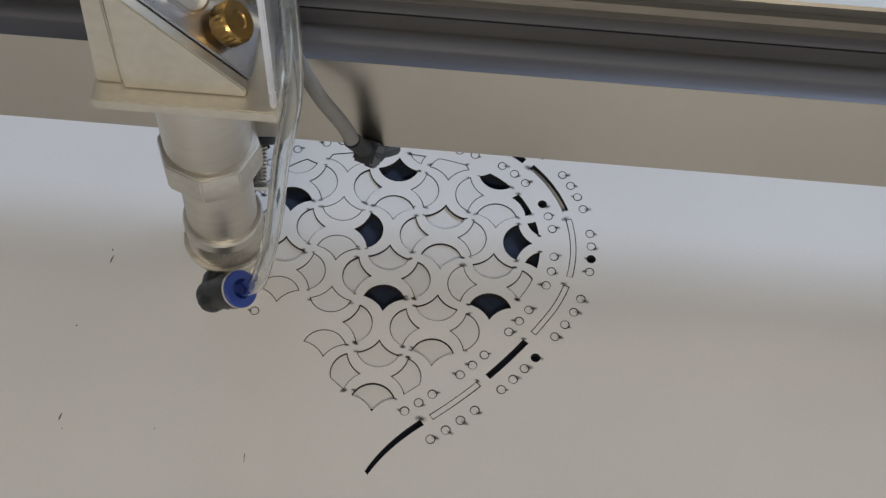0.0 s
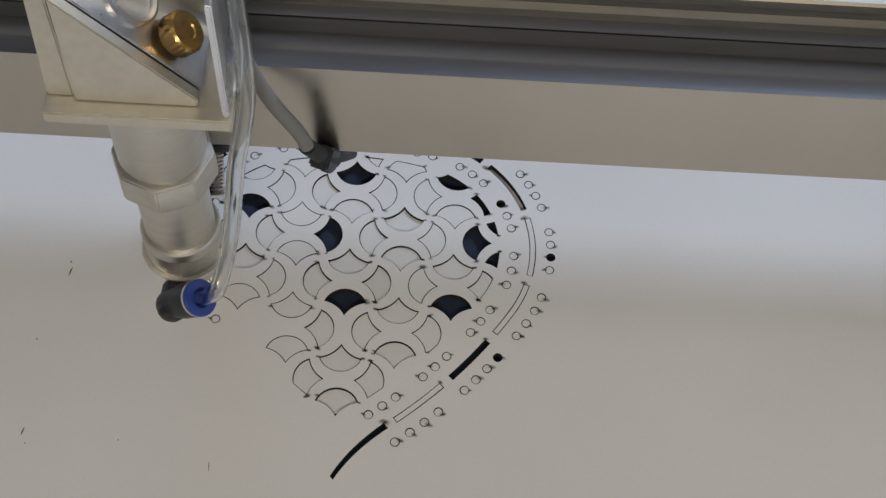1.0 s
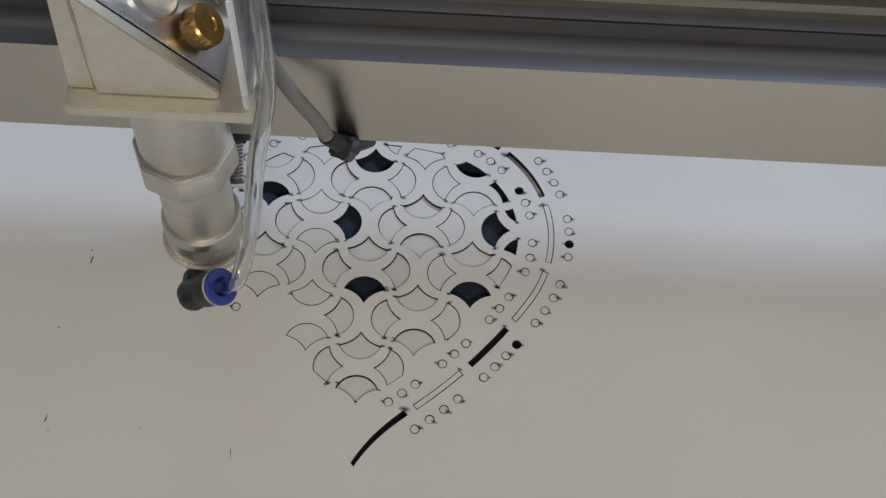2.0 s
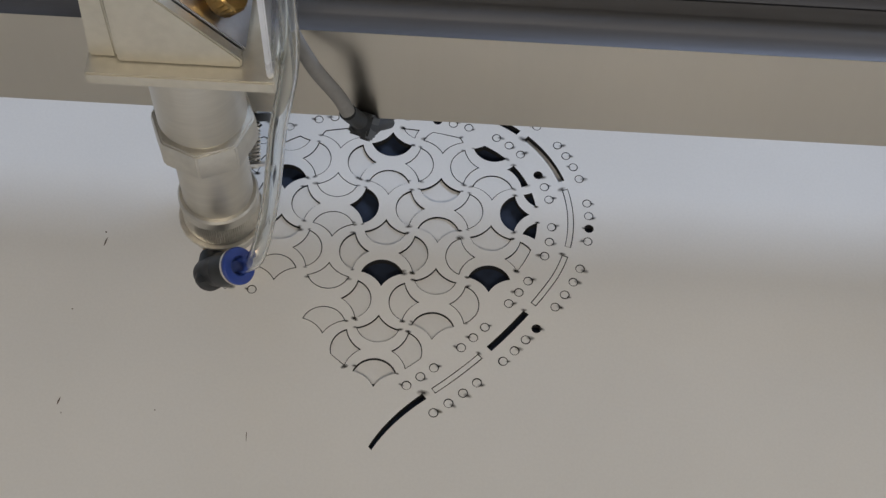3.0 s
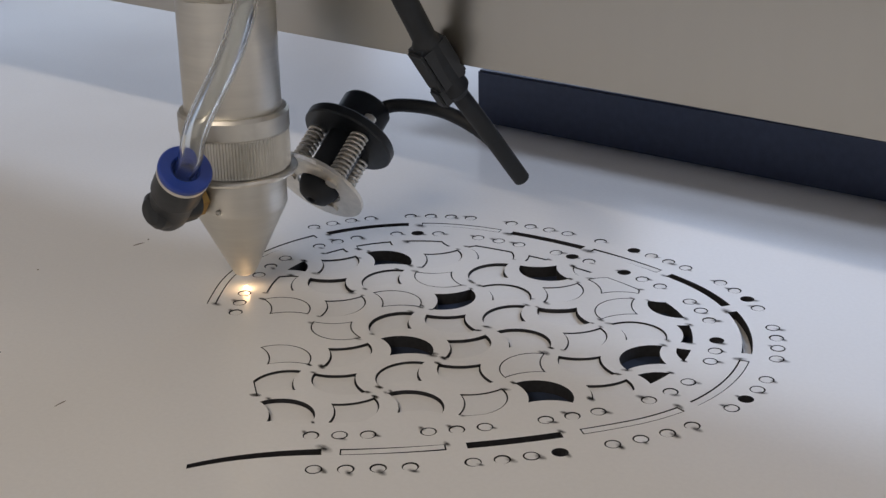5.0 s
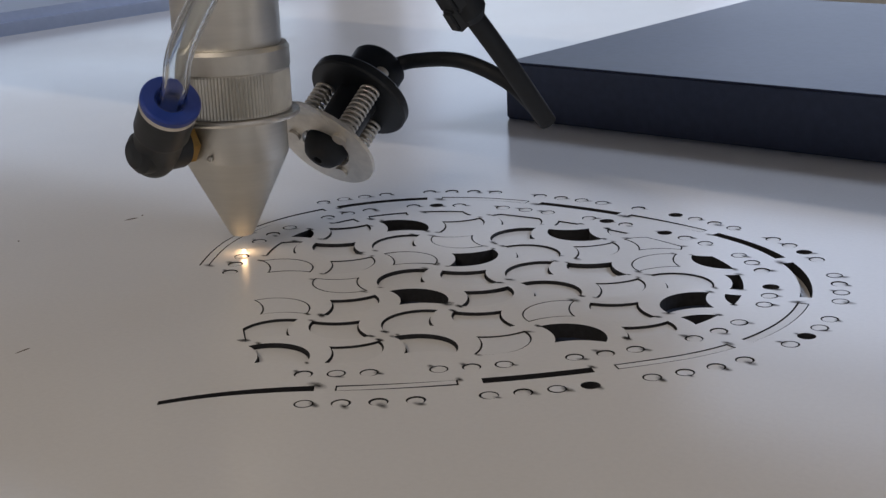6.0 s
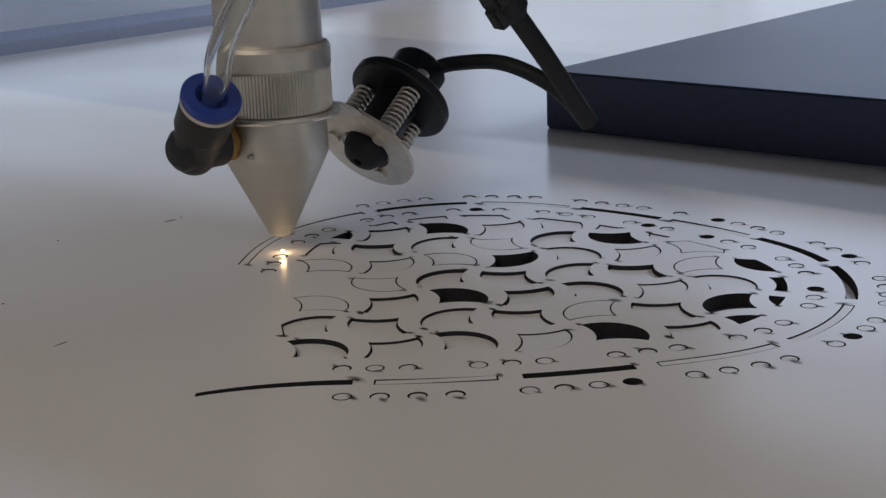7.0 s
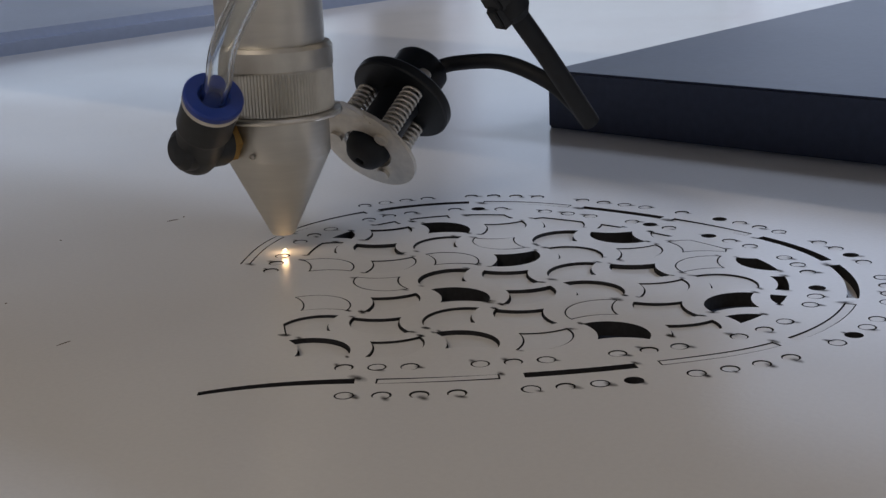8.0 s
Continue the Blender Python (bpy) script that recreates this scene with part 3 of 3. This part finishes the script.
part("brass_nipple", lathe([(0.25, 0), (0.25, 0.2), (0.44, 0.22), (0.44, 0.5), (0.3, 0.52)], 6, m=aim((-0.13, -1.02, 2.86), IN)), BRASS, fit_ob, smooth=False)
part("metal_band", lathe([(0.60, -0.16), (0.645, -0.15), (0.645, -0.05), (0.60, -0.04)], 40, m=aim(RG, axis_up)), CHROME, fit_ob)
part("release_ring", lathe([(0.40, -0.06), (0.635, -0.05), (0.655, 0.0), (0.655, 0.10), (0.62, 0.14), (0.36, 0.14), (0.32, 0.10), (0.31, -0.02)], 48, m=aim(RG, axis_up)), BLUE, fit_ob, "bright blue plastic release ring")
hose = smooth_path([RG - 0.1 * axis_up, RG + 0.6 * axis_up, (1.75, -2.7, 5.5), (2.2, -1.75, 7.4), (2.55, -0.95, 10.2), (3.1, -0.6, 13.5), (3.15, -0.4, 18.0), (3.1, -0.2, 24.0)], 12)
part("air_hose", sweep(hose, 0.29, 20, inner=0.19), GLASS, head, "clear flexible plastic air hose")

# red-dot pointer on its bracket, aimed at the cut
CP, CD = Vector((0.0, 2.95, 2.0)), Vector((-0.06, 0.80, 0.60)).normalized()


def along(d):
    return aim(CP + CD * d, CD)


part("bracket_ring", lathe([(1.18, 3.3), (1.52, 3.3), (1.54, 3.34), (1.54, 3.38), (1.52, 3.42), (1.18, 3.42)], 64), CHROME, head, "thin steel clamp ring")
QM = along(0)
to_axis = QM.inverted() @ Vector((0.0, 1.4, 3.36))
ax, ay = to_axis.x, to_axis.y
ang = math.atan2(ay, ax)


def plate_outline():
    """Oval plate that narrows toward the clamp ring."""
    pts = []
    for k in range(40):
        a = 2 * math.pi * k / 40
        r = 1.32 if math.cos(a - ang) < 0.3 else 1.32 + 0.2 * (math.cos(a - ang) - 0.3)
        pts.append(Vector((r * math.cos(a), r * math.sin(a))))
    return pts


bm = bmesh.new()
rim, n = plate_outline(), 40
hole_ring = [Vector((0.66 * math.cos(2 * math.pi * k / 40), 0.66 * math.sin(2 * math.pi * k / 40))) for k in range(40)]
lay = [[bm.verts.new((v.x, v.y, z)) for v in ring] for ring, z in ((rim, -0.05), (rim, 0.05), (hole_ring, 0.05), (hole_ring, -0.05))]
for a, c in zip(lay, lay[1:] + lay[:1]):
    for k in range(n):
        bm.faces.new((a[k], a[(k + 1) % n], c[(k + 1) % n], c[k]))
bm.transform(QM)
bracket = part("bracket_plate", bm, CHROME, head, "bent nickel-plated bracket plate")
arm = bmesh.new()
path = smooth_path([(0.0, 1.15, 3.36), (0.0, 1.55, 3.36), tuple(QM @ Vector((1.15 * math.cos(ang), 1.15 * math.sin(ang), 0.02))), tuple(QM @ Vector((0.95 * math.cos(ang), 0.95 * math.sin(ang), 0.0)))], 6)
rows_ = []
for i, v in enumerate(path):
    w = 0.72 - 0.06 * math.sin(math.pi * i / (len(path) - 1))
    d = (path[min(i + 1, len(path) - 1)] - path[max(i - 1, 0)]).normalized()
    nrm = Vector((1, 0, 0)).cross(d).normalized()
    rows_.append([arm.verts.new(v + sx * w * Vector((1, 0, 0)) + sz * nrm * 0.05) for sx, sz in ((-1, -1), (1, -1), (1, 1), (-1, 1))])
for a, c in zip(rows_, rows_[1:]):
    for k in range(4):
        arm.faces.new((a[k], a[(k + 1) % 4], c[(k + 1) % 4], c[k]))
arm.faces.new(rows_[0])
arm.faces.new(rows_[-1])
part("bracket_arm", arm, CHROME, head)
part("pointer_dome", lathe([(0.10, -0.36), (0.12, -0.46), (0.2, -0.47), (0.42, -0.36), (0.54, -0.16), (0.58, 0.02), (0.56, 0.1)], 40, m=along(0)), RUBBER, head, "black domed pointer lens holder")
part("pointer_body", lathe([(0.55, 0), (0.55, 1.6), (0.5, 1.65)], 40, m=along(0.05)), BLACK, head)
part("pointer_flange", lathe([(0.4, -0.14), (1.29, -0.13), (1.33, -0.08), (1.33, 0.12), (1.29, 0.17), (0.4, 0.18)], 48, m=along(1.72)), BLACK, head, "round black flange")
part("pointer_cap", lathe([(0.72, 0), (0.72, 0.98), (0.65, 1.08), (0.3, 1.1)], 40, m=along(1.8)), BLACK, head, "black pointer cap")
for k in range(3):
    a = ang + radians(60 + 120 * k)
    ox, oy = 0.86 * math.cos(a), 0.86 * math.sin(a)
    turns, spring_length = 11, 1.52
    helix = [Vector((ox + 0.22 * math.cos(2 * math.pi * t), oy + 0.22 * math.sin(2 * math.pi * t), 0.05 + spring_length * t / turns)) for t in [turns * i / 160 for i in range(161)]]
    sp = sweep(helix, 0.045, 8)
    sp.transform(along(0))
    part("spring", sp, CHROME, head, "coiled steel spring")
    part("spring_screw", joined(lathe([(0.1, 0), (0.1, 2.0), (0.08, 2.03)], 14, m=along(0) @ Matrix.Translation((ox, oy, 0))),
                                lathe([(0.17, -0.14), (0.17, -0.05), (0.1, -0.05)], 16, m=along(0) @ Matrix.Translation((ox, oy, 0))),
                                lathe([(0.17, 0), (0.17, 0.3), (0.12, 0.33)], 16, m=along(1.88) @ Matrix.Translation((ox, oy, 0)))), CHROME, head)

# cable of the pointer
TIP = Vector((5.6, 4.55, 2.9))
sleeve = smooth_path([(4.5, 1.1, 8.45), (4.75, 1.55, 7.4), (5.0, 2.2, 6.1), (5.35, 3.35, 4.5), TIP], 10)
cable = part("pointer_cable", sweep(smooth_path([(2.2, 2.0, 18.0), (2.3, 1.98, 14.5), (2.6, 1.92, 12.2), (3.35, 1.6, 10.3), (4.2, 1.25, 9.1), (4.52, 1.12, 8.4)], 10), 0.25, 18), GREY_CABLE, head, "grey round cable")
part("cable_sleeve", sweep(sleeve, lambda t: 0.29 if t < 0.35 else (0.38 if t < 0.6 else 0.23 - 0.04 * (t - 0.6)), 18), RUBBER, cable, "black heat-shrink sleeve")
mid = sleeve[int(len(sleeve) * 0.45)]
dmid = (sleeve[-1] - sleeve[0]).normalized()
clip = box(-0.36, 0.36, -0.42, 0.42, -0.62, 0.62, 0.08)
clip.transform(aim(mid, dmid))
part("cable_clip", clip, BLACK, cable, "black plug joint")
clip = box(-0.2, 0.2, -0.52, 0.3, -0.25, 0.3, 0.06)
clip.transform(aim(mid + 0.75 * dmid, dmid))
part("cable_clip", clip, BLACK, cable)
capend = CP + CD * 2.8
part("pointer_lead", sweep(smooth_path([capend + Vector((0.3, 0, -0.05)), capend + Vector((0.9, 0.35, 0.12)), (2.4, 5.35, 3.95), (3.8, 5.3, 3.6), (4.9, 4.95, 3.15), TIP + Vector((-0.2, 0.08, 0.05))], 10), 0.19, 16), RUBBER, head, "thin black lead")

# the cut: a bright spark on the sheet under the nozzle
spk = bmesh.new()
bmesh.ops.create_icosphere(spk, subdivisions=2, radius=0.025)
spk.transform(Matrix.Translation((0, 0, 0.06)) @ Matrix.Diagonal((1.2, 1.2, 0.6, 1)))
ob = part("laser_spark", spk, SPARK)
ob.location = (HX * U, HY * U, 0)
tagged(ob, "glowing spark where the laser cuts the sheet", "spark")
glow = bpy.data.lights.new("spark_glow", "POINT")
glow.energy, glow.color, glow.shadow_soft_size = 0.0007, (1.0, 0.66, 0.34), 0.0008
new("spark_glow", glow).location = (HX * U, HY * U, 0.0022)

# ---- the dark plate lying on the sheet ----
plate = part("dark_plate", box(0, 34, 0, 30, 0, 1.9, 0.07, 2), SLAB)
tagged(plate, "thick dark grey plate lying on the white sheet", "plate")
plate.matrix_world = pose(-7.9 * U, 11.9 * U, 0, 0, 0, 1.5)

# ---- the hall, closed round the machine ----
tagged(part("floor", box(-350, 400, -400, 350, -95, -90, 0), CONCRETE, smooth=False), "grey concrete hall floor", "floor", kind="structure")
tagged(part("ceiling", box(-350, 400, -400, 350, 450, 460, 0), PLASTER, smooth=False), "plain grey hall ceiling", "ceiling", kind="structure")
tagged(part("wall_south", box(-350, 400, -410, -400, -90, 450, 0), PLASTER, smooth=False), "plain plaster wall", "wall", kind="structure")


def wall_with_windows(name, along, spans, m):
    bm = None
    xs = [along[0]] + [v for s in spans for v in s[:2]] + [along[1]]
    for i in range(0, len(xs), 2):
        b_ = box(xs[i], xs[i + 1], 0, 10, -90, 450, 0)
        bm = b_ if bm is None else joined(bm, b_)
    for a, c, z0, z1 in spans:
        bm = joined(bm, box(a, c, 0, 10, -90, z0, 0), box(a, c, 0, 10, z1, 450, 0))
    bm.transform(m)
    tagged(part(name, bm, PLASTER, smooth=False), "plaster wall with tall window openings", "wall", kind="structure")


wall_with_windows("wall_north", (-350, 400), [(-304, -197, 25, 115), (-196, -2, 25, 191), (85, 355, 208, 308)], Matrix.Translation((0, 340, 0)))
wall_with_windows("wall_west", (-400, 340), [(98, 332, 12, 80)], Matrix.Translation((-340, 0, 0)) @ Matrix.Rotation(radians(90), 4, "Z"))
# the east openings are added to go with the fill lamps there
wall_with_windows("wall_east", (-400, 340), [(-250, -50, 25, 245), (50, 250, 25, 245)], Matrix.Translation((410, 0, 0)) @ Matrix.Rotation(radians(90), 4, "Z"))
